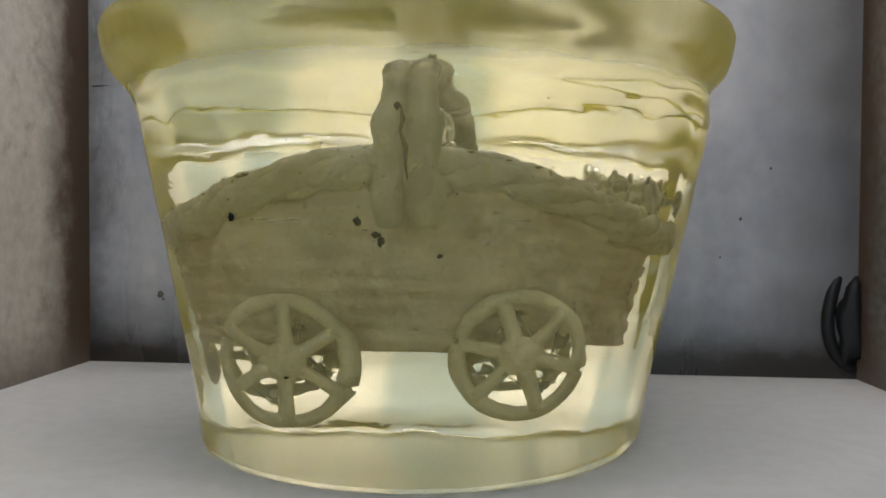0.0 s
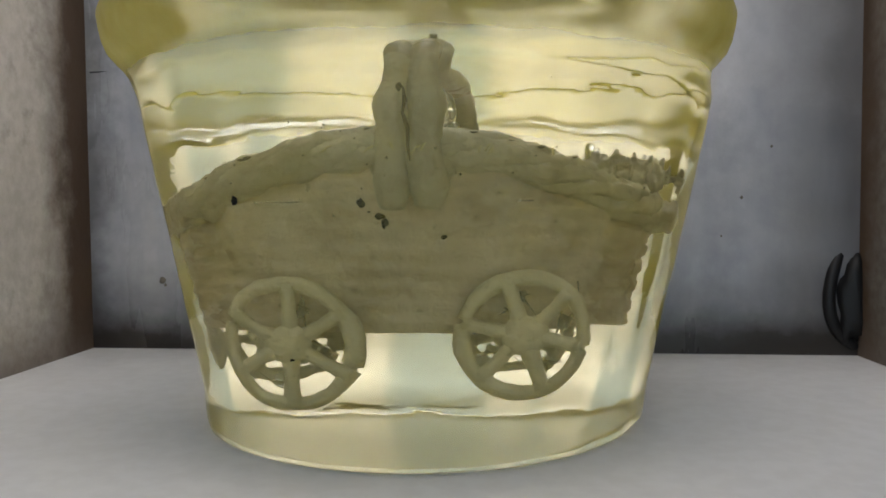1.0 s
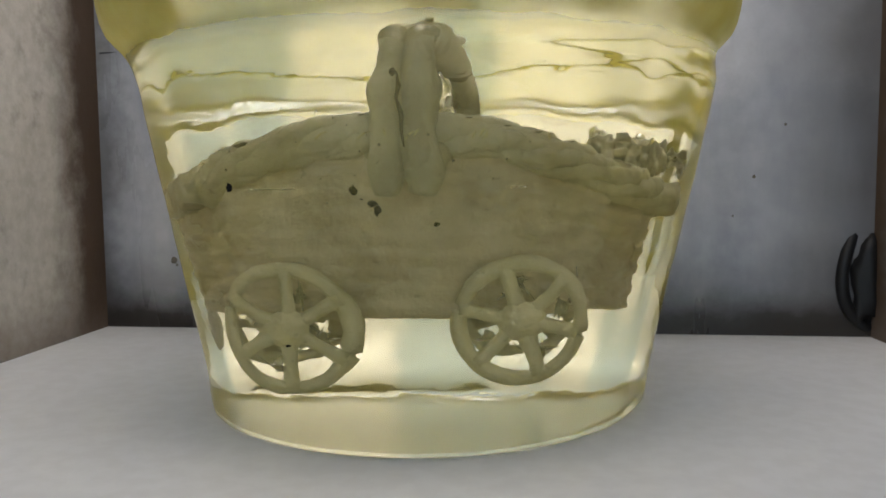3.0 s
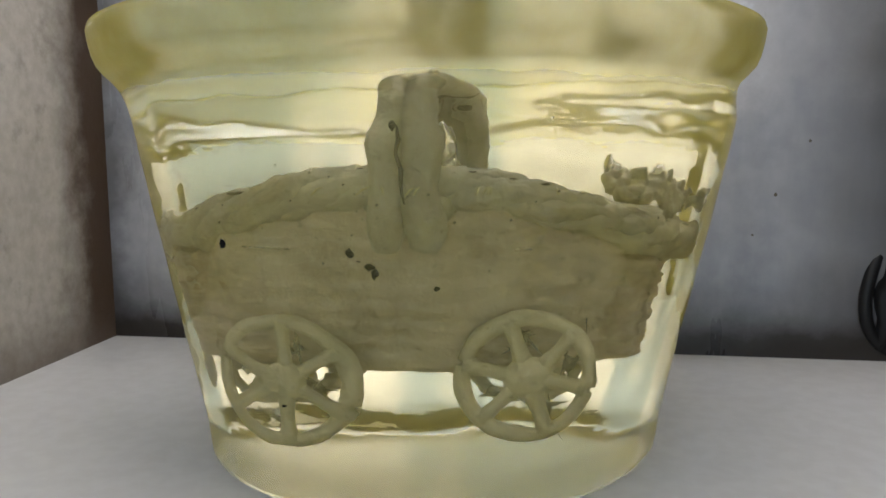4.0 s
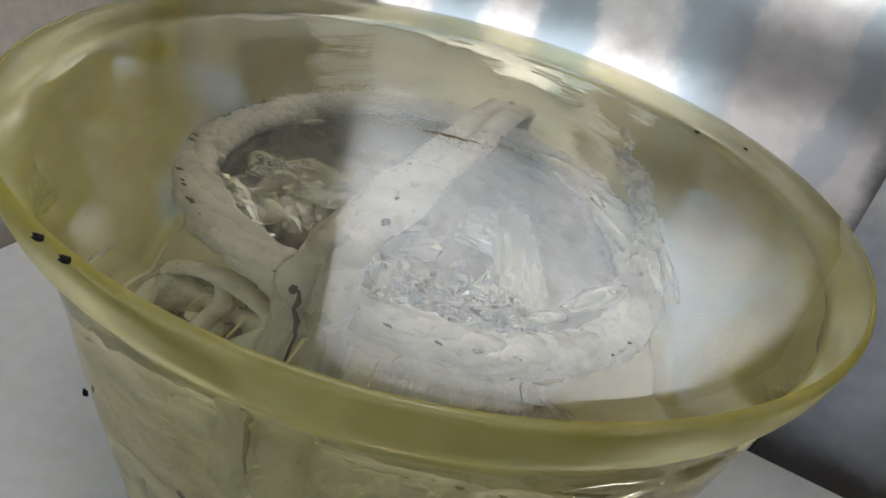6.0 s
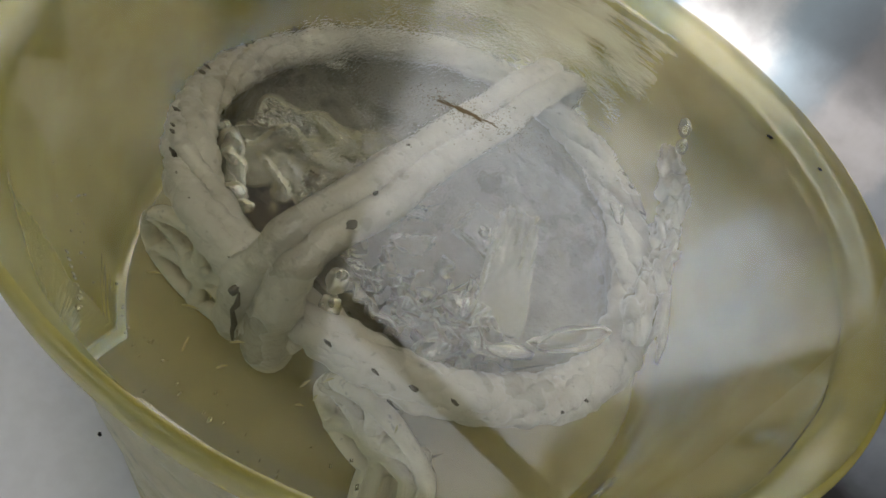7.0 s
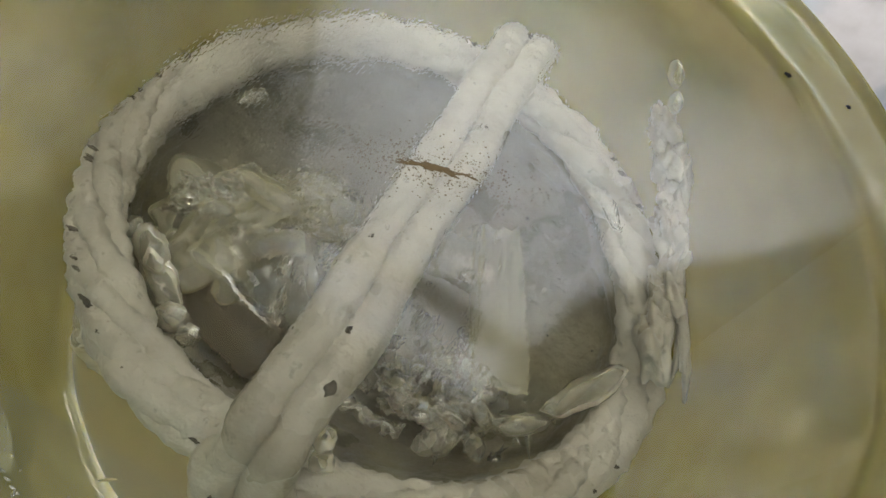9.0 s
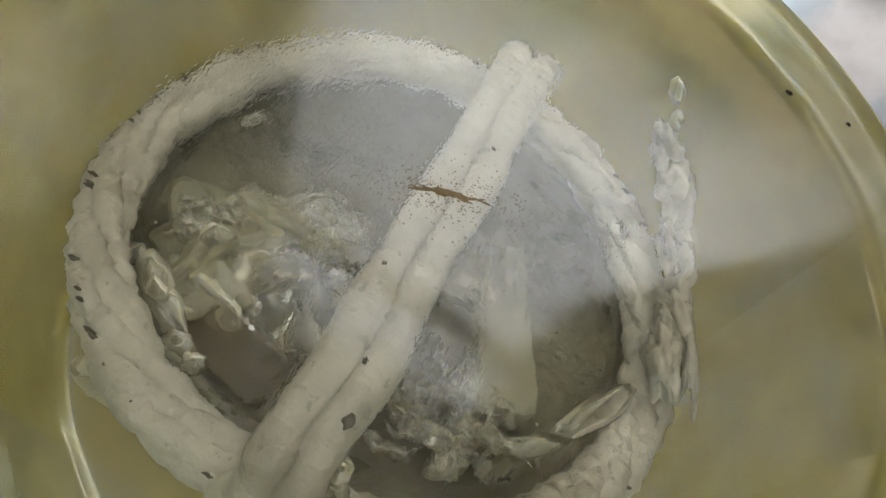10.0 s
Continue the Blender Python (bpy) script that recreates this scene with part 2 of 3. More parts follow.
def mesh_of(name, verts, faces, material, smooth=True):
    me = bpy.data.meshes.new(name)
    me.from_pydata([(x * S, y * S, z * S) for x, y, z in verts], [], faces)
    me.materials.append(material)
    if smooth:
        me.polygons.foreach_set("use_smooth", [True] * len(me.polygons))
    me.update()
    return me


def thing(name, label, category, group="", kind="", at=(0, 0, 0)):
    ob = new(name)
    ob.empty_display_size = 0.01
    ob.location = [c * S for c in at]
    return tagged(ob, label, category, group, kind)


def part(name, me, parent, label=""):
    ob = new(name, me)
    ob.parent = parent
    if label:
        ob["label"] = label
    return ob


def box(name, lo, hi, material):
    (a, b, c), (d, e, f) = lo, hi
    v = [(a, b, c), (d, b, c), (d, e, c), (a, e, c), (a, b, f), (d, b, f), (d, e, f), (a, e, f)]
    q = [(0, 3, 2, 1), (4, 5, 6, 7), (0, 1, 5, 4), (1, 2, 6, 5), (2, 3, 7, 6), (3, 0, 4, 7)]
    return mesh_of(name, v, q, material, False)


def tube(name, pts, radii, material, sides=10, closed=False):
    """A round tube along a line of points."""
    pts = [Vector(p) for p in pts]
    n = len(pts)
    v, q = [], []
    up = Vector((0.12, 0.07, 1)).normalized()
    for i, p in enumerate(pts):
        a = pts[(i - 1) % n] if closed or i else pts[0]
        b = pts[(i + 1) % n] if closed or i < n - 1 else pts[-1]
        t = (b - a).normalized()
        s = t.cross(up)
        if s.length < 0.2:
            s = t.cross(Vector((1, 0.1, 0)))
        s.normalize()
        w = s.cross(t)
        up = w if not closed else up
        r = radii[i] if isinstance(radii, (list, tuple)) else radii
        for k in range(sides):
            u = 2 * math.pi * k / sides
            v.append(p + (s * math.cos(u) + w * math.sin(u)) * r)
    for i in range(n if closed else n - 1):
        j = (i + 1) % n
        for k in range(sides):
            m = (k + 1) % sides
            q.append((i * sides + k, i * sides + m, j * sides + m, j * sides + k))
    if not closed:
        q.append(tuple(range(sides))[::-1])
        q.append(tuple((n - 1) * sides + k for k in range(sides)))
    return mesh_of(name, v, q, material)


def blob(name, r, material, rough=0.25, squash=(1, 1, 1), seed=0, level=2, flat=False):
    bm = bmesh.new()
    bmesh.ops.create_icosphere(bm, subdivisions=level, radius=1)
    for v in bm.verts:
        d = v.co.normalized()
        k = 1 + rough * noise.noise(d * 1.7 + Vector((seed * 3.1, seed, -seed)))
        v.co = Vector((d.x * squash[0], d.y * squash[1], d.z * squash[2])) * r * k * S
    me = bpy.data.meshes.new(name)
    bm.to_mesh(me)
    bm.free()
    me.materials.append(material)
    if not flat:
        me.polygons.foreach_set("use_smooth", [True] * len(me.polygons))
    return me


def put(name, me, at, label, category, group="", turn=(0, 0, 0)):
    ob = new(name, me)
    ob.matrix_world = pose(at[0] * S, at[1] * S, at[2] * S, *turn)
    return tagged(ob, label, category, group)


# ---- the niche ----


def rear(x):
    """The rear wall stands slightly askew."""
    return 1.045 - 0.035 * x


def slab(name, x0, x1, z0, z1, near, far, material):
    """A box along the rear wall, from near to far behind its face."""
    v = [(x, rear(x) + d, z) for z in (z0, z1) for d, x in ((near, x0), (near, x1), (far, x1), (far, x0))]
    return mesh_of(name, v, [(0, 3, 2, 1), (4, 5, 6, 7), (0, 1, 5, 4), (1, 2, 6, 5), (2, 3, 7, 6), (3, 0, 4, 7)], material, False)


H = 1.252
XL, XR, YB, TOP, YF = -1.765, 1.91, 1.04, 4.6, -9.0


def setting(name, me, label, category):
    return tagged(new(name, me), label, category, kind="structure")


setting("floor", box("floor", (XL - 0.4, YF, -0.3), (XR + 0.4, YB + 0.6, 0), SHELF), "white painted board under the resin casting", "shelf")
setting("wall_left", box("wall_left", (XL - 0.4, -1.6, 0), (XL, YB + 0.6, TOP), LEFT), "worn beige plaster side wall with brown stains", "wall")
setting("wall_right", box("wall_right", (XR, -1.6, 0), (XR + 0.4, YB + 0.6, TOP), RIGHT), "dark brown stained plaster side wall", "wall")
WX0, WX1, WZ0 = -0.81, 1.10, 0.75
wall = thing("wall_rear", "streaked blue-grey painted rear wall, dark at its foot", "wall", kind="structure")
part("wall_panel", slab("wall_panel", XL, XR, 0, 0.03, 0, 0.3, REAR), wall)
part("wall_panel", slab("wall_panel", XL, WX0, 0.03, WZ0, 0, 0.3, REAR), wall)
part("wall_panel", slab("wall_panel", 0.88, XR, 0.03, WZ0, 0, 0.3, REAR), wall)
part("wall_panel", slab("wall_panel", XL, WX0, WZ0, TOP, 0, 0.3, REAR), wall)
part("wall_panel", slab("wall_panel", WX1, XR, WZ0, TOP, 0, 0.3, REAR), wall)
part("crack", tube("crack", [(XL + 0.02 + 0.09 * i, rear(XL), 1.375 - 0.002 * i * i + 0.006 * math.sin(i * 2.1)) for i in range(8)], 0.004, IRON, 6), wall)
for x, z, r in ((-1.395, 0.341, 0.016), (1.389, 0.728, 0.008), (-1.38, 0.318, 0.007), (1.52, 0.96, 0.006), (1.30, 0.55, 0.005)):
    k = part("speck", blob("speck", r, PIT, 0.6, (1, 0.3, 1), x * 10, 2), wall)
    k.location = (x * S, rear(x) * S, z * S)
win = thing("window_1", "tall whitewashed streaky window in the rear wall", "window", kind="structure")
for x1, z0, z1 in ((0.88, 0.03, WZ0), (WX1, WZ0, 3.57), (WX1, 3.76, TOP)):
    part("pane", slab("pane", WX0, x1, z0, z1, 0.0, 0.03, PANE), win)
part("transom", slab("transom", WX0, WX1, 3.57, 3.76, -0.02, 0.06, WOOD), win)
setting("ceiling", box("ceiling", (XL - 0.4, -0.2, TOP), (XR + 0.4, YB + 0.6, TOP + 0.3), ROOM), "plain painted niche top, unseen, left open in front for the fill", "ceiling")
setting("wall_shaft", box("wall_shaft", (XL - 0.4, YB + 1.2, -0.3), (XR + 0.4, YB + 1.5, TOP + 0.3), ROOM), "plain wall behind the window", "wall")
# unseen room added behind the camera, far side left open for sky fill
setting("wall_side_1", box("room", (-7.3, YF, -0.3), (-7, -1.6, 8), ROOM), "plain unseen room wall", "wall")
setting("wall_side_2", box("room", (7, YF, -0.3), (7.3, -1.6, 8), ROOM), "plain unseen room wall", "wall")
setting("wall_front_1", box("room", (-7, -1.9, 0), (XL - 0.4, -1.6, 8), ROOM), "plain unseen room wall", "wall")
setting("wall_front_2", box("room", (XR + 0.4, -1.9, 0), (7, -1.6, 8), ROOM), "plain unseen room wall", "wall")
setting("wall_front_3", box("room", (XL - 0.4, -1.9, TOP + 0.3), (XR + 0.4, -1.6, 8), ROOM), "plain unseen room wall", "wall")
setting("ceiling_room", box("room", (-7.3, YF, 8), (7.3, -1.6, 8.3), ROOM), "plain unseen room ceiling", "ceiling")

# ---- the resin casting ----
FACETS = 22
PROFILE = [(0.0, 0.0), (0.45, 0.0), (0.695, 0.0), (0.707, 0.006), (0.713, 0.028), (0.719, 0.07), (0.724, 0.12), (0.742, 0.22), (0.767, 0.34), (0.792, 0.46),
           (0.817, 0.58), (0.841, 0.70), (0.863, 0.81), (0.883, 0.91), (0.896, 0.98), (0.906, 1.03), (0.914, 1.058), (0.924, 1.082), (0.939, 1.104),
           (0.960, 1.125), (0.979, 1.147), (0.989, 1.172), (0.996, 1.205), (1.0, 1.235), (0.996, 1.247), (0.985, 1.252), (0.93, 1.252), (0.7, 1.252), (0.35, 1.252), (0.0, 1.252)]


def casting():
    seg = FACETS * 8
    v, q = [], []
    prof = [PROFILE[1]]
    for a, b in zip(PROFILE[1:-1], PROFILE[2:-1]):
        n = 3 if 0.03 < a[1] < 1.0 else 1
        prof += [(a[0] + (b[0] - a[0]) * k / n, a[1] + (b[1] - a[1]) * k / n) for k in range(1, n + 1)]
    for r, z in prof:
        w = 0.0 if r < 0.65 else max(0.0, min(1.0, z / 0.03)) * max(0.0, min(1.0, (1.10 - z) / 0.10))
        for k in range(seg):
            a = 2 * math.pi * (k + 0.5) / seg
            u = a % (2 * math.pi / FACETS) - math.pi / FACETS
            rr = r * (1 + w * 0.014 + w * 0.7 * (math.cos(math.pi / FACETS) / math.cos(u) - 0.995))
            rr += w * (0.005 * noise.noise(Vector((math.cos(a) * 2.2, math.sin(a) * 2.2, z * 4))) + 0.0025 * noise.noise(Vector((math.cos(a) * 6, math.sin(a) * 6, z * 9))))
            v.append((rr * math.cos(a) + w * (0.009 + 0.010 * z), rr * math.sin(a), z))
    n = len(prof)
    for i in range(n - 1):
        for k in range(seg):
            m = (k + 1) % seg
            q.append((i * seg + k, i * seg + m, (i + 1) * seg + m, (i + 1) * seg + k))
    v += [(0, 0, 0), (0, 0, H)]
    b, t = len(v) - 2, len(v) - 1
    for k in range(seg):
        m = (k + 1) % seg
        q.append((b, m, k))
        q.append((t, (n - 1) * seg + k, (n - 1) * seg + m))
    me = mesh_of("resin_casting", v, q, RESIN)
    me.materials.append(RESIN_TOP)
    me.materials.append(RESIN_BASE)
    for p in me.polygons:
        if p.normal.z > 0.95:
            p.material_index = 1
        elif p.normal.z < -0.95:
            p.material_index = 2
    ob = new("resin_casting", me)
    ob.location.z = 0.0005 * S
    return tagged(ob, "clear yellowish resin cast in a flared bucket shape", "resin casting")


pot = casting()
for (x, y, z), r, sq, s in (((-0.395, -0.742, 0.696), 0.011, (0.7, 0.3, 1), 1), ((-0.077, -0.817, 0.686), 0.011, (0.8, 0.3, 1), 2),
                            ((-0.034, -0.811, 0.655), 0.011, (1, 0.3, 0.8), 3), ((-0.024, -0.809, 0.640), 0.011, (0.8, 0.3, 1), 4),
                            ((0.110, -0.795, 0.607), 0.007, (1, 0.3, 0.8), 5)):
    sp = part("speck", blob("speck", r, BLACK, 0.7, sq, s, 2), pot, "black grit stuck to the surface")
    sp.location = ((x * 1.025 + 0.012) * S, y * 1.026 * S, z * S)

# ---- the little cart ----
CX, CY, CA, CB = 0.0, -0.09, 0.565, 0.475
cart = thing("basket_cart", "cream plaster woven basket cart embedded in the clear resin", "basket", at=(0, 0, 0))


def oval(a, k=1.0, z=0.0, draw=0.0):
    return (CX + CA * k * math.cos(a), CY + CB * (k - draw) * math.sin(a), z)


def rim_height(a):
    return 0.70 + 0.15 * math.sin(a) ** 2


def cart_body():
    rows, seg = 44, 120
    v, q = [], []
    ring = [(0.86 + 0.12 * i / rows, i / rows, 0.36) for i in range(rows + 1)]
    ring += [(0.92 - 0.5 * (1 - i / rows) ** 3, i / rows, 0.42) for i in range(rows, -1, -1)]
    for j, (k, u, low) in enumerate(ring):
        for s in range(seg):
            a = 2 * math.pi * s / seg
            z = low + (rim_height(a) - 0.02 - low) * u
            wob = (1 if j <= rows else 0.3) * 0.010 * math.sin(z * 120 + 3 * noise.noise(Vector((a * 1.5, z * 4, 0)))) + (1 if j <= rows else 0.3) * 0.024 * math.sin(z * 150) * math.sin(a * 22 + math.floor(z * 150 / math.pi) * math.pi) + 0.008 * noise.noise(Vector((a * 3, z * 9, j > rows)))
            v.append(oval(a, k + wob, z, 0.20 * (1 - u) ** 1.3))
    n = len(ring)
    for i in range(n - 1):
        for s in range(seg):
            m = (s + 1) % seg
            q.append((i * seg + s, i * seg + m, (i + 1) * seg + m, (i + 1) * seg + s))
    q.append(tuple(range(seg))[::-1])
    q.append(tuple((n - 1) * seg + s for s in range(seg)))
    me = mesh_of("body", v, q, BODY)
    # inner faces take the plaster with the shade coloured in
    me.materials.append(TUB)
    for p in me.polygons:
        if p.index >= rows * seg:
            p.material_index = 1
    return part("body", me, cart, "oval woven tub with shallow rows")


cart_body()
for k in range(6):
    pts, rad = [], []
    for i in range(360):
        a = 2 * math.pi * i / 360
        ph = 4 * a + k * math.pi / 3 + 0.35 * math.sin(2 * a + k)
        d = 0.030 * math.cos(ph)
        z = rim_height(a) + 0.028 * math.sin(ph) + 0.014 * noise.noise(Vector((a * 4, k, 1)))
        pts.append((CX + (CA + d) * math.cos(a), CY + (CB + d) * math.sin(a), z))
        rad.append(0.028 + 0.011 * noise.noise(Vector((a * 5, k * 2.3, 0))) + 0.008 * noise.noise(Vector((a * 17, k * 5.3, 4))) + 0.005 * noise.noise(Vector((a * 34, k * 3.3, 8))))
    part("rim_strand", tube("rim_strand", pts, rad, PLASTER, 10, True), cart, "thick twisted strand of the braided rim")

path = [(0.03, -0.615, 0.69), (0.03, -0.625, 0.78), (0.03, -0.62, 0.90), (0.032, -0.605, 1.0), (0.034, -0.565, 1.07), (0.035, -0.48, 1.10),
        (0.035, -0.30, 1.115), (0.032, -0.10, 1.12), (0.028, 0.10, 1.12), (0.022, 0.26, 1.11), (0.018, 0.36, 1.085), (0.016, 0.42, 1.02), (0.015, 0.44, 0.9), (0.015, 0.44, 0.76), (0.015, 0.43, 0.68)]


def along(pts, n):
    """n even steps along a line of points, rounded."""
    out = []
    for i in range(n):
        u = i / (n - 1) * (len(pts) - 1)
        k = min(int(u), len(pts) - 2)
        f = u - k
        p = [Vector(pts[max(0, min(len(pts) - 1, k + j))]) for j in (-1, 0, 1, 2)]
        out.append(0.5 * ((2 * p[1]) + (p[2] - p[0]) * f + (2 * p[0] - 5 * p[1] + 4 * p[2] - p[3]) * f * f + (3 * p[1] - p[0] - 3 * p[2] + p[3]) * f ** 3))
    return out


handle = thing("handle", "", "")
handle.parent = cart
for side in (-1, 1):
    line = along(path, 70)
    pts = [p + Vector((side * (0.029 + 0.012 * max(0, 1 - i / 22)) + 0.012 * noise.noise(Vector((i * 0.2, side * 3, 5))), 0.010 * noise.noise(Vector((i * 0.25, side * 2, 9))), 0.008 * noise.noise(Vector((i * 0.22, side, 3))))) for i, p in enumerate(line)]
    rad = [min(1.0, 0.6 + i / 9) * (0.036 + 0.016 * max(0, 1 - i / 22)) + 0.010 * noise.noise(Vector((i * 0.16, side * 4, 2))) + 0.007 * noise.noise(Vector((i * 0.45, side * 3, 7))) for i in range(70)]
    part("handle_rod", tube("handle_rod", pts, rad, PLASTER, 14), handle)


def wheel(at, r, tilt, spin):
    w = thing("wheel", "", "")
    w.parent = cart
    w.matrix_local = pose(at[0] * S, at[1] * S, at[2] * S, 0, 0, tilt)
    pts, rad = [], []
    for i in range(60):
        a = 2 * math.pi * i / 60
        k = r * (1 + 0.02 * noise.noise(Vector((math.cos(a), math.sin(a), at[0] * 9))))
        pts.append((k * math.cos(a), 0, k * math.sin(a)))
        rad.append(0.022 + 0.004 * noise.noise(Vector((a * 2, 1, at[0] * 5))))
    part("wheel_rim", tube("wheel_rim", pts, rad, WHEEL, 10, True), w)
    part("hub", blob("hub", 0.058, WHEEL, 0.1, (1, 0.6, 1), 3, 3), w)
    for k in range(6):
        a = spin + k * math.pi / 3
        c, s = math.cos(a), math.sin(a)
        line = [(c * u, 0.004, s * u) for u in (0.02, 0.06, 0.10, r - 0.03, r)]
        part("spoke", tube("spoke", line, [0.030, 0.022, 0.019, 0.021, 0.032], WHEEL, 10), w)
    return w


wheel((-0.285, -0.465, 0.325), 0.170, 4, 0.55)
wheel((0.290, -0.465, 0.350), 0.161, -3, 0.8)
wheel((-0.31, 0.12, 0.33), 0.13, 0, 0.1)
wheel((0.20, 0.12, 0.35), 0.13, 0, 0.3)
for x, z in ((-0.25, 0.30), (0.26, 0.335)):
    part("axle", tube("axle", [(x, -0.46, z), (x, -0.1, z), (x - 0.06, 0.12, z)], 0.03, PLASTER, 10), cart)

# lumps where the handle is tied to the rim, and frayed tufts at the rim's end
for at, r, sq, sd in (((0.03, -0.57, 0.80), 0.10, (1.0, 0.6, 0.6), 1), ((0.016, 0.42, 0.84), 0.075, (1.1, 0.6, 0.8), 4)):
    k = part("knot", blob("knot", r, PLASTER, 0.3, sq, sd, 4), cart)
    k.location = [c * S for c in at]
rnd = random.Random(5)
for i in range(9):
    u = i / 8
    p = Vector((0.37, 0.47, 0.90)).lerp(Vector((0.545, 0.02, 0.82)), u)
    p.x += rnd.uniform(-0.012, 0.012) + 0.03 * math.sin(math.pi * u)
    k = part("tuft", blob("tuft", rnd.uniform(0.040, 0.052), PLASTER, 0.75, (0.6, 1.5, 1.0), i + 20, 4), cart, "frayed lump at the end of the braided rim")
    k.matrix_local = pose(p.x * S, p.y * S, p.z * S, rnd.uniform(-30, 30), 0, 20 + rnd.uniform(-14, 14))
for i in range(12):
    u = rnd.random()
    p = Vector((0.42, 0.40, 0.90)).lerp(Vector((0.60, 0.04, 0.82)), u)
    d = Vector((rnd.uniform(0.01, 0.06), rnd.uniform(-0.15, -0.07), rnd.uniform(-0.05, 0.02)))
    part("strand_end", tube("strand_end", [p, p + d * 0.5 + Vector((0.006, 0, 0.004)), p + d], [0.013, 0.010, 0.003], PLASTER, 7), cart, "loose frayed strand end")
# pits in the plaster
for i in range(55):
    a = rnd.uniform(0, 2 * math.pi)
    k = part("pit", blob("pit", rnd.choice((0.003, 0.004, 0.005, 0.0065)), PIT, 0.8, (1.8, 0.7, 0.5), i, 3), cart)
    k.location = [c * S for c in (CX + (CA + 0.035) * math.cos(a), CY + (CB + 0.035) * math.sin(a), rim_height(a) + 0.040 + rnd.uniform(-0.01, 0.008))]
part("crack", tube("crack", [(0.022, -0.668, 0.985), (0.028, -0.675, 0.95), (0.022, -0.678, 0.92), (0.034, -0.680, 0.88), (0.032, -0.680, 0.84), (0.038, -0.680, 0.80)],
     [0.002, 0.006, 0.004, 0.006, 0.004, 0.002], PIT, 7), handle, "dark crack between the two rods")
for at, r in (((0.075, -0.47, 1.14), 0.013), ((0.05, -0.38, 1.155), 0.006), ((0.012, -0.672, 0.985), 0.011), ((0.02, 0.385, 1.12), 0.008), ((-0.005, -0.22, 1.148), 0.006), ((0.07, -0.12, 1.148), 0.005), ((0.03, -0.36, 1.140), 0.007), ((-0.01, -0.53, 1.10), 0.008), ((0.05, 0.10, 1.150), 0.005)):
    k = part("pit", blob("pit", r, PIT, 0.6, (0.7, 1, 1.1), r * 900, 2), handle)
    k.location = [c * S for c in at]


# ---- air trapped in the resin ----
def shard(r, squash, seed, material=None):
    """A splintered, flat-sided void."""
    rn = random.Random(seed)
    bm = bmesh.new()
    for i in range(14):
        d = Vector((rn.gauss(0, 1), rn.gauss(0, 1), rn.gauss(0, 1))).normalized() * rn.uniform(0.75, 1.1)
        bm.verts.new((d.x * squash[0] * r * S, d.y * squash[1] * r * S, d.z * squash[2] * r * S))
    res = bmesh.ops.convex_hull(bm, input=bm.verts)
    bmesh.ops.delete(bm, geom=[e for e in res["geom_interior"] if isinstance(e, bmesh.types.BMVert)], context="VERTS")
    bmesh.ops.bevel(bm, geom=bm.edges[:], offset=0.006 * S, segments=1, affect="EDGES")
    me = bpy.data.meshes.new("air_shard")
    bm.to_mesh(me)
    bm.free()
    me.materials.append(material or AIR)
    return me


def block(size, seed, material, skew=0.12):
    """A rough-hewn block with uneven faces and softened edges."""
    rn = random.Random(seed)
    bm = bmesh.new()
    bmesh.ops.create_cube(bm, size=1)
    for v in bm.verts:
        v.co += Vector((rn.uniform(-skew, skew), rn.uniform(-skew, skew), rn.uniform(-skew, skew)))
    bmesh.ops.subdivide_edges(bm, edges=bm.edges[:], cuts=7, use_grid_fill=True)
    for v in bm.verts:
        q = v.co * 3.1 + Vector((seed, 0, seed * 2))
        v.co += 0.10 * noise.noise_vector(q) + 0.03 * noise.noise_vector(q * 3.7)
        v.co = Vector((v.co.x * size[0] * S, v.co.y * size[1] * S, v.co.z * size[2] * S))
    me = bpy.data.meshes.new("air_block")
    bm.to_mesh(me)
    bm.free()
    me.materials.append(material)
    return me


def sheet(length, height, thick, seed, material):
    """A thin wavy void standing like a curtain."""
    n, m = 22, 14
    v, q = [], []
    for side in (-1, 1):
        for i in range(n):
            for j in range(m):
                a, b = i / (n - 1) - 0.5, j / (m - 1)
                fade = max(0.15, 1 - (2 * a) ** 4)
                w = 0.030 * noise.noise(Vector((a * 5, b * 2.0, seed * 3.3))) + 0.012 * noise.noise(Vector((a * 14, b * 3, seed * 1.7)))
                t = thick * fade * (0.6 + 0.5 * noise.noise(Vector((a * 6, b * 4, seed + 9))))
                top = height * (0.8 + 0.35 * noise.noise(Vector((a * 4, 0, seed * 5.1))))
                v.append((a * length, w + side * t, b * top))
    o = n * m
    for i in range(n - 1):
        for j in range(m - 1):
            c = i * m + j
            q += [(c, c + m, c + m + 1, c + 1), (o + c, o + c + 1, o + c + m + 1, o + c + m)]
    for i in range(n - 1):
        for j in (0, m - 1):
            c = i * m + j
            f = (c, o + c, o + c + m, c + m)
            q.append(f if j == 0 else f[::-1])
    for j in range(m - 1):
        for i in (0, n - 1):
            c = i * m + j
            f = (c, c + 1, o + c + 1, o + c)
            q.append(f if i == 0 else f[::-1])
    return mesh_of("air_sheet", v, q, material)


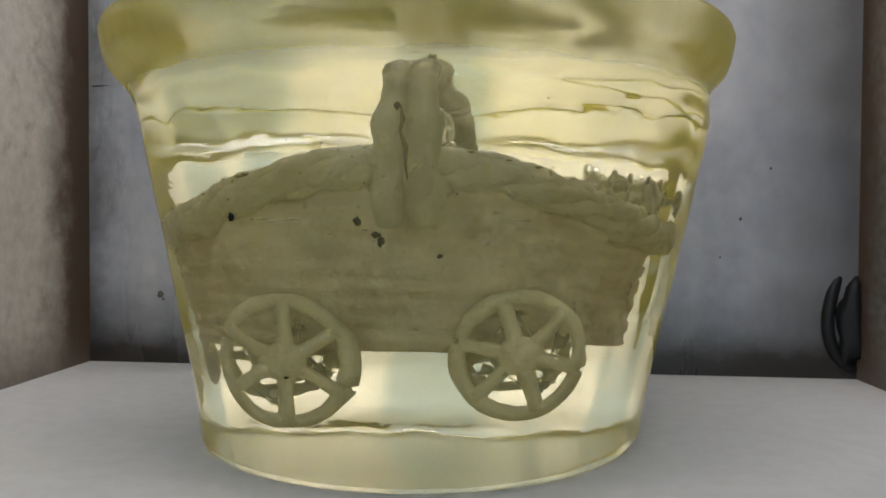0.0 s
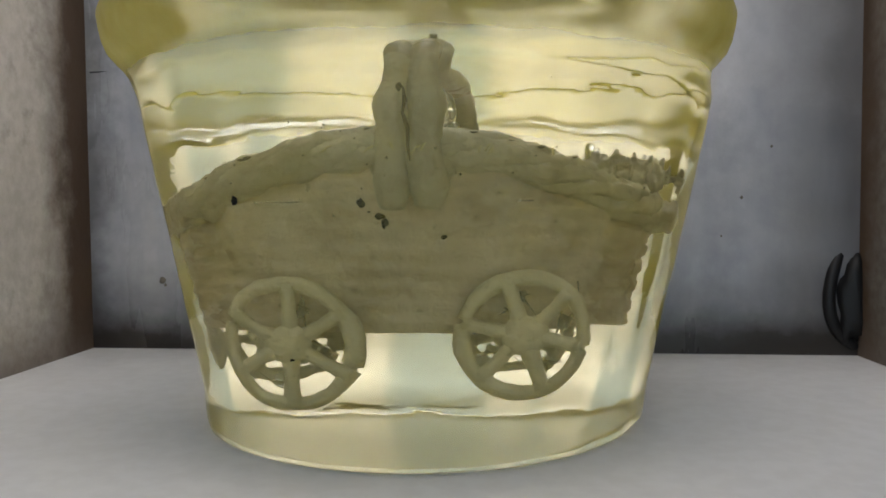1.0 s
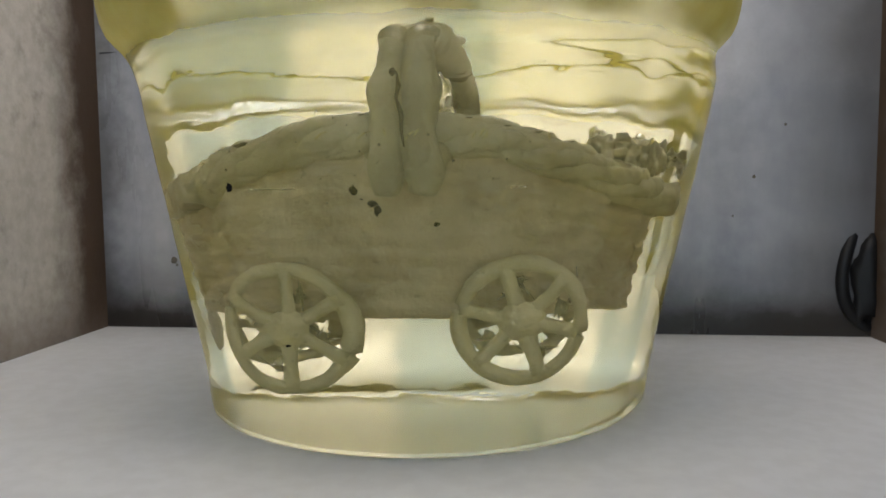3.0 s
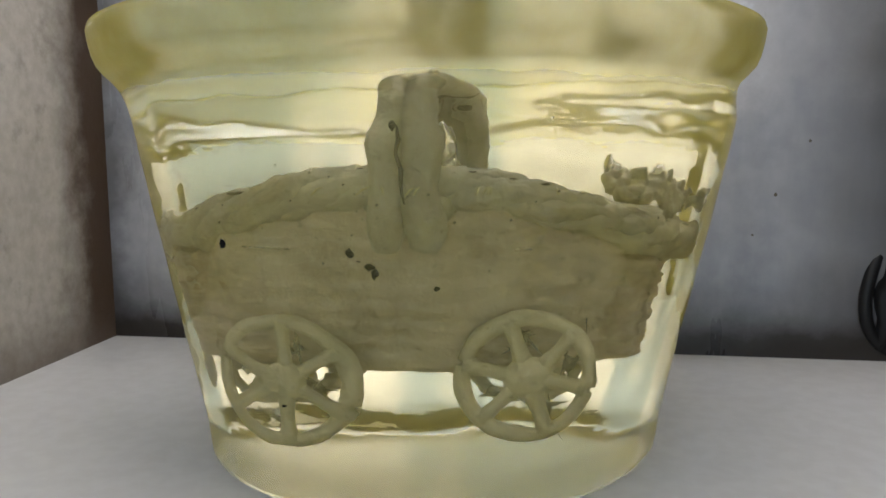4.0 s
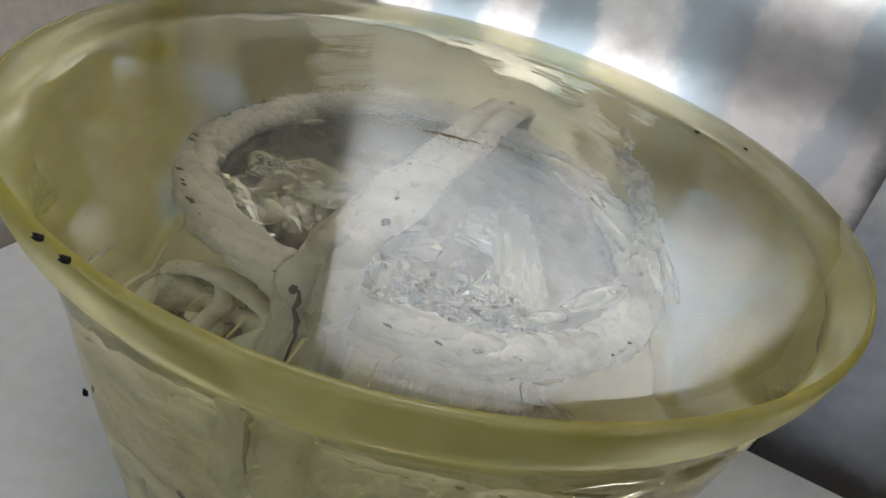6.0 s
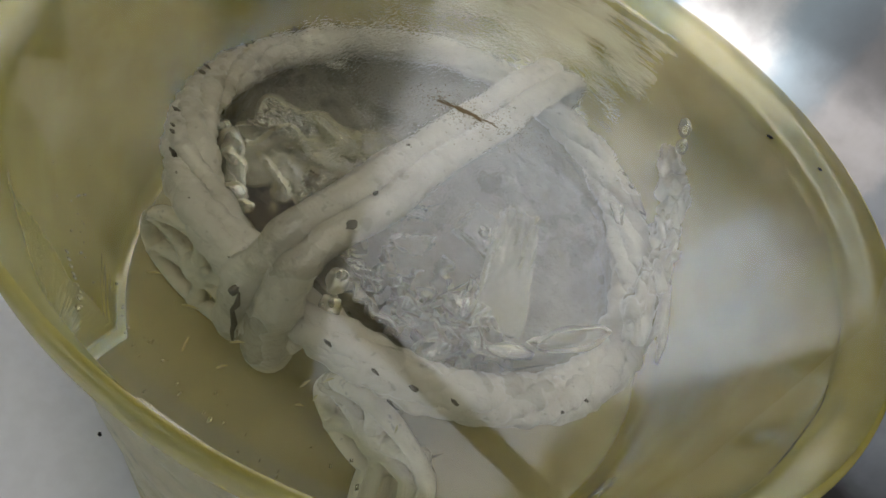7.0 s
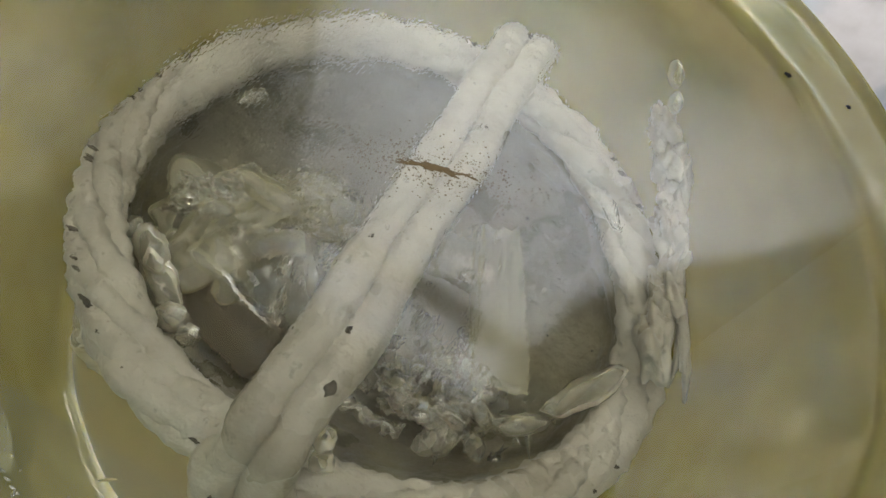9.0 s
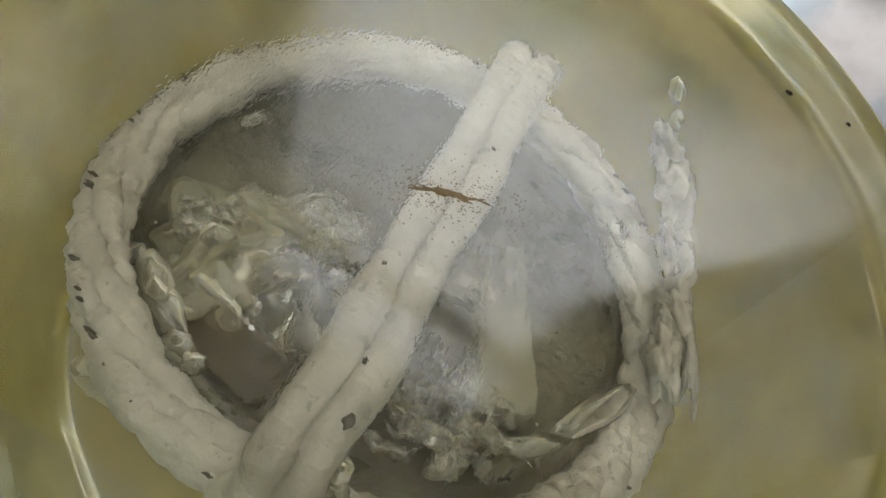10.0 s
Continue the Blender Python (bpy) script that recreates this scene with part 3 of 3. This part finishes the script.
POCKETS = "air pockets in the basket"
for at, r, sq, turn, seed in (((-0.335, -0.19, 0.63), 0.105, (0.9, 1.25, 0.6), -25, 2), ((-0.255, -0.08, 0.64), 0.085, (1.3, 0.75, 0.6), 30, 7), ((-0.18, -0.02, 0.63), 0.055, (1.1, 0.9, 0.7), 0, 9), ((-0.28, -0.26, 0.61), 0.07, (1.2, 0.7, 0.6), -20, 15)):
    put("air_lump", blob("air_lump", r, CRAZED, 1.0, sq, seed, 5), at, "lumpy crazed air pocket, pale and glassy", "air pocket", POCKETS, (0, 0, turn))
put("air_block", block((0.15, 0.19, 0.15), 3, AIR), (-0.150, -0.215, 0.60), "glassy square-cut air pocket with streaked sides", "air pocket", POCKETS, (14, -10, 40))
put("air_block", block((0.12, 0.04, 0.13), 5, MURKY), (-0.20, -0.17, 0.615), "dark square-cut air pocket", "air pocket", POCKETS, (10, 0, 45))
put("air_block", block((0.25, 0.11, 0.05), 8, MURKY, 0.05), (-0.20, -0.335, 0.61), "flat murky brown air pocket", "air pocket", POCKETS, (24, 0, -12))
put("air_block", block((0.10, 0.30, 0.05), 12, CRAZED, 0.16), (0.245, 0.0, 0.60), "long pale crazed air pocket", "air pocket", POCKETS, (0, 16, 26))
put("air_block", block((0.12, 0.10, 0.06), 14, CRAZED, 0.1), (0.13, 0.06, 0.56), "pale crazed air pocket", "air pocket", POCKETS, (0, 10, 12))
for i in range(16):
    x, y = rnd.uniform(0.06, 0.36), rnd.uniform(-0.34, -0.13)
    y = max(y, -0.29 + 0.5 * abs(x - 0.2))
    put("air_sheet", sheet(rnd.uniform(0.08, 0.15), rnd.uniform(0.10, 0.17), rnd.uniform(0.006, 0.014), i + 1, AIR if i % 2 else CRAZED), (x, y, 0.52), "thin curtain-like air crack, clear and wavy", "air crack", "air cracks in the basket", (rnd.uniform(-25, 25), rnd.uniform(-15, 15), 100 + rnd.uniform(-35, 35)))
for i in range(4):
    put("air_sheet", sheet(0.17, 0.07, 0.008, i + 40, AIR), (0.12 + 0.10 * (i - 1), -0.360 + 0.05 * abs(i - 1), 0.63), "thin curtain-like air crack along the tub wall", "air crack", "air cracks in the basket", (rnd.uniform(-30, 10), 0, 8 * (i - 1)))
for i in range(5):
    put("air_sheet", sheet(0.09, 0.05, 0.004, i + 60, AIR), (-0.42 + 0.022 * i, -0.20 + 0.012 * i, 0.68), "row of short bright air cracks", "air crack", "air cracks in the basket", (20, 0, 100))
for i in range(16):
    left = i < 6
    at = (rnd.uniform(-0.2, -0.02), rnd.uniform(-0.12, 0.02), rnd.uniform(0.55, 0.62)) if left else (rnd.uniform(0.02, 0.40), rnd.uniform(-0.34, -0.08), rnd.uniform(0.54, 0.64))
    put("air_shard", shard(rnd.uniform(0.035, 0.065), (rnd.uniform(0.4, 1.2), rnd.uniform(0.6, 1.3), 0.5), i + 3), at, "glassy splintered air pocket inside the basket", "air pocket", POCKETS, (rnd.uniform(-30, 30), rnd.uniform(-30, 30), rnd.uniform(0, 180)))
for cx, cz in ((-0.285, 0.325), (0.290, 0.350)):
    for i in range(4):
        a = i * 1.6 + cx
        put("air_shard", shard(rnd.uniform(0.02, 0.032), (1.0, 0.4, rnd.uniform(0.7, 1.3)), i + 70, CRAZED), (cx + 0.095 * math.cos(a), rnd.uniform(-0.45, -0.42), cz + 0.095 * math.sin(a)), "glassy splintered air pocket behind the wheel", "air pocket", "air pockets by the wheels", (rnd.uniform(-20, 20), rnd.uniform(0, 180), rnd.uniform(-20, 20)))
BUBBLES = (((0.478, -0.115, 0.735), 0.075, (1.35, 0.42, 0.45), 58), ((0.40, -0.235, 0.71), 0.035, (1.5, 0.6, 0.6), 40), ((-0.375, -0.325, 0.71), 0.040, (0.8, 1.3, 0.7), 55), ((-0.325, -0.365, 0.70), 0.046, (1.5, 0.7, 0.6), -30),
           ((-0.26, -0.415, 0.72), 0.028, (1.2, 1, 0.8), 0), ((-0.215, -0.43, 0.73), 0.022, (1, 1, 0.8), 0), ((-0.43, -0.31, 0.71), 0.020, (1, 1.2, 0.8), 0), ((0.10, -0.50, 0.95), 0.026, (0.8, 0.8, 2.2), 0), ((0.115, -0.52, 0.88), 0.024, (0.9, 0.9, 1.6), 0),
           ((0.33, 0.60, 0.97), 0.024, (0.7, 1.6, 1.8), 25), ((0.36, 0.53, 0.95), 0.022, (0.7, 1.3, 1.8), 20), ((0.335, 0.265, 0.82), 0.032, (2.2, 0.55, 0.5), -48), ((0.16, -0.02, 0.70), 0.016, (1, 1, 1), 0), ((-0.405, 0.04, 0.79), 0.020, (1.6, 0.7, 0.5), 60))
for i, (at, r, sq, turn) in enumerate(BUBBLES):
    put("air_bubble", blob("air_bubble", r, AIR, 0.25, sq, i + 11, 3), at, "smooth stretched air bubble beside the braided rim", "air bubble", "air bubbles along the rim", (0, 0, turn))


def scatter(name, spots, material, label, category, sides=1):
    """Many tiny grains in one mesh."""
    v, q = [], []
    oct_v = [(1, 0, 0), (-1, 0, 0), (0, 1, 0), (0, -1, 0), (0, 0, 1), (0, 0, -1)]
    oct_f = [(0, 2, 4), (2, 1, 4), (1, 3, 4), (3, 0, 4), (2, 0, 5), (1, 2, 5), (3, 1, 5), (0, 3, 5)]
    for (x, y, z), (a, b, c) in spots:
        n = len(v)
        v += [(x + i * a, y + j * b, z + k * c) for i, j, k in oct_v]
        q += [tuple(n + i for i in f) for f in oct_f]
    ob = new(name, mesh_of(name, v, q, material))
    return tagged(ob, label, category, kind="stuff")


spots = []
for i in range(70):
    a = -math.pi / 2 + rnd.gauss(-0.1, 0.35)
    z = min(1.0, max(0.62, rnd.gauss(0.80, 0.09)))
    rr = 0.70 + 0.17 * z - rnd.uniform(0.015, 0.06)
    r = rnd.choice((0.0018, 0.0022, 0.003, 0.004))
    spots.append(((rr * math.cos(a), rr * math.sin(a), z), (r, r, r)))
for i in range(60):
    a, k = rnd.uniform(0, 2 * math.pi), math.sqrt(rnd.random())
    r = rnd.choice((0.002, 0.003, 0.0045))
    spots.append(((0.5 * k * math.cos(a), -0.08 + 0.42 * k * math.sin(a), rnd.uniform(0.5, 0.9)), (r, r, r)))
scatter("tiny_bubbles", spots, AIR, "fine air bubbles scattered in the clear resin", "bubbles")

# straw-coloured slivers set in the resin before the basket
for p, q in (((0.067, -0.741, 0.820), (0.080, -0.730, 0.840)),
             ((0.207, -0.687, 0.820), (0.223, -0.684, 0.840)),
             ((0.222, -0.658, 0.820), (0.223, -0.652, 0.840)),
             ((0.363, -0.594, 0.820), (0.359, -0.588, 0.840)),
             ((-0.163, -0.711, 0.820), (-0.138, -0.698, 0.840)),
             ((0.004, -0.764, 0.820), (-0.005, -0.744, 0.840)),
             ((-0.071, -0.706, 0.820), (-0.039, -0.695, 0.840)),
             ((0.042, -0.691, 0.820), (0.063, -0.679, 0.840)),
             ((0.188, -0.656, 0.820), (0.194, -0.641, 0.840)),
             ((0.208, -0.620, 0.820), (0.219, -0.606, 0.840))):
    p, q = Vector(p), Vector(q)
    put("sliver", tube("sliver", [Vector(), (q - p) * 0.5 + Vector((0, 0, 0.004)), q - p], [0.0015, 0.0028, 0.001], STRAW, 6), p, "thin straw-coloured sliver set in the resin", "sliver", "slivers in the resin")

# stain and dew on the poured top
for i in range(9):
    u = (i - 4) / 4
    stain = part("stain", blob("stain", rnd.uniform(0.011, 0.019) * (1.15 - abs(u)), STAIN, 1.4, (1.6, 0.24, 0.06), i + 8, 3), pot, "thin rusty brown stain")
    stain.matrix_local = pose((0.03 + 0.075 * u) * S, (-0.083 + 0.027 * u + rnd.uniform(-0.004, 0.004)) * S, (H + 0.0005) * S, 0, 0, 20 + rnd.uniform(-15, 15))
spots = []
for i in range(900):
    u, w = rnd.gauss(0, 0.11), rnd.gauss(0, 0.018 + 0.02 * rnd.random())
    x, y = 0.03 + u * 0.94 - w * 0.34, -0.083 + u * 0.34 + w * 0.94
    r = rnd.uniform(0.0006, 0.0019)
    spots.append(((x, y, H + 0.0005), (r, r, r * 0.3)))
scatter("grime_droplets", spots, STAIN, "tiny brown droplets round the stain on top", "droplets")
for at, r in (((-0.253, -0.968, 1.246), 0.009), ((-0.185, -0.982, 1.246), 0.009), ((0.518, 0.593, 1.254), 0.007), ((0.66, 0.60, 1.254), 0.005), ((-0.257, -0.752, 0.301), 0.006), ((-0.05, -0.818, 0.667), 0.004)):
    k = part("speck", blob("speck", r, BLACK, 0.7, (1.2, 0.8, 0.5), r * 700, 2), pot, "dark nick in the surface")
    k.location = [c * S for c in at]
for x0, n, z in ((-0.33, 9, 0.691), (0.30, 3, 0.692)):
    for i in range(n):
        x = x0 + i * 0.014 + rnd.uniform(-0.003, 0.003)
        k = part("scratch", blob("scratch", 0.005, AIR, 0.4, (1.6, 0.5, 0.5), i, 1), pot)
        k.location = (x * S, -math.sqrt(0.828 ** 2 - x * x) * S, z * S)

# ---- the iron hook in the corner ----
hook = thing("iron_hook", "black iron hook and dark strip in the dark corner", "hook")
loop = [(1.86, 1.02, 0.50), (1.82, 1.0, 0.44), (1.79, 0.98, 0.36), (1.775, 0.97, 0.27), (1.785, 0.97, 0.18), (1.82, 0.98, 0.11), (1.87, 0.99, 0.06), (1.905, 1.0, 0.04)]
part("loop", tube("loop", along(loop, 30), 0.028, IRON, 10), hook)
part("plate", blob("plate", 0.14, IRON, 0.5, (0.55, 0.45, 1.7), 4, 3), hook).location = (1.885 * S, 1.0 * S, 0.24 * S)
# black strip added up the corner, standing for its ragged dark edge
part("corner_strip", tube("corner_strip", [(1.895 + 0.006 * math.sin(i), 1.025, 0.3 + 0.14 * i) for i in range(14)], [0.016 + 0.008 * noise.noise(Vector((i * 0.9, 3, 1))) for i in range(14)], IRON, 8), hook)
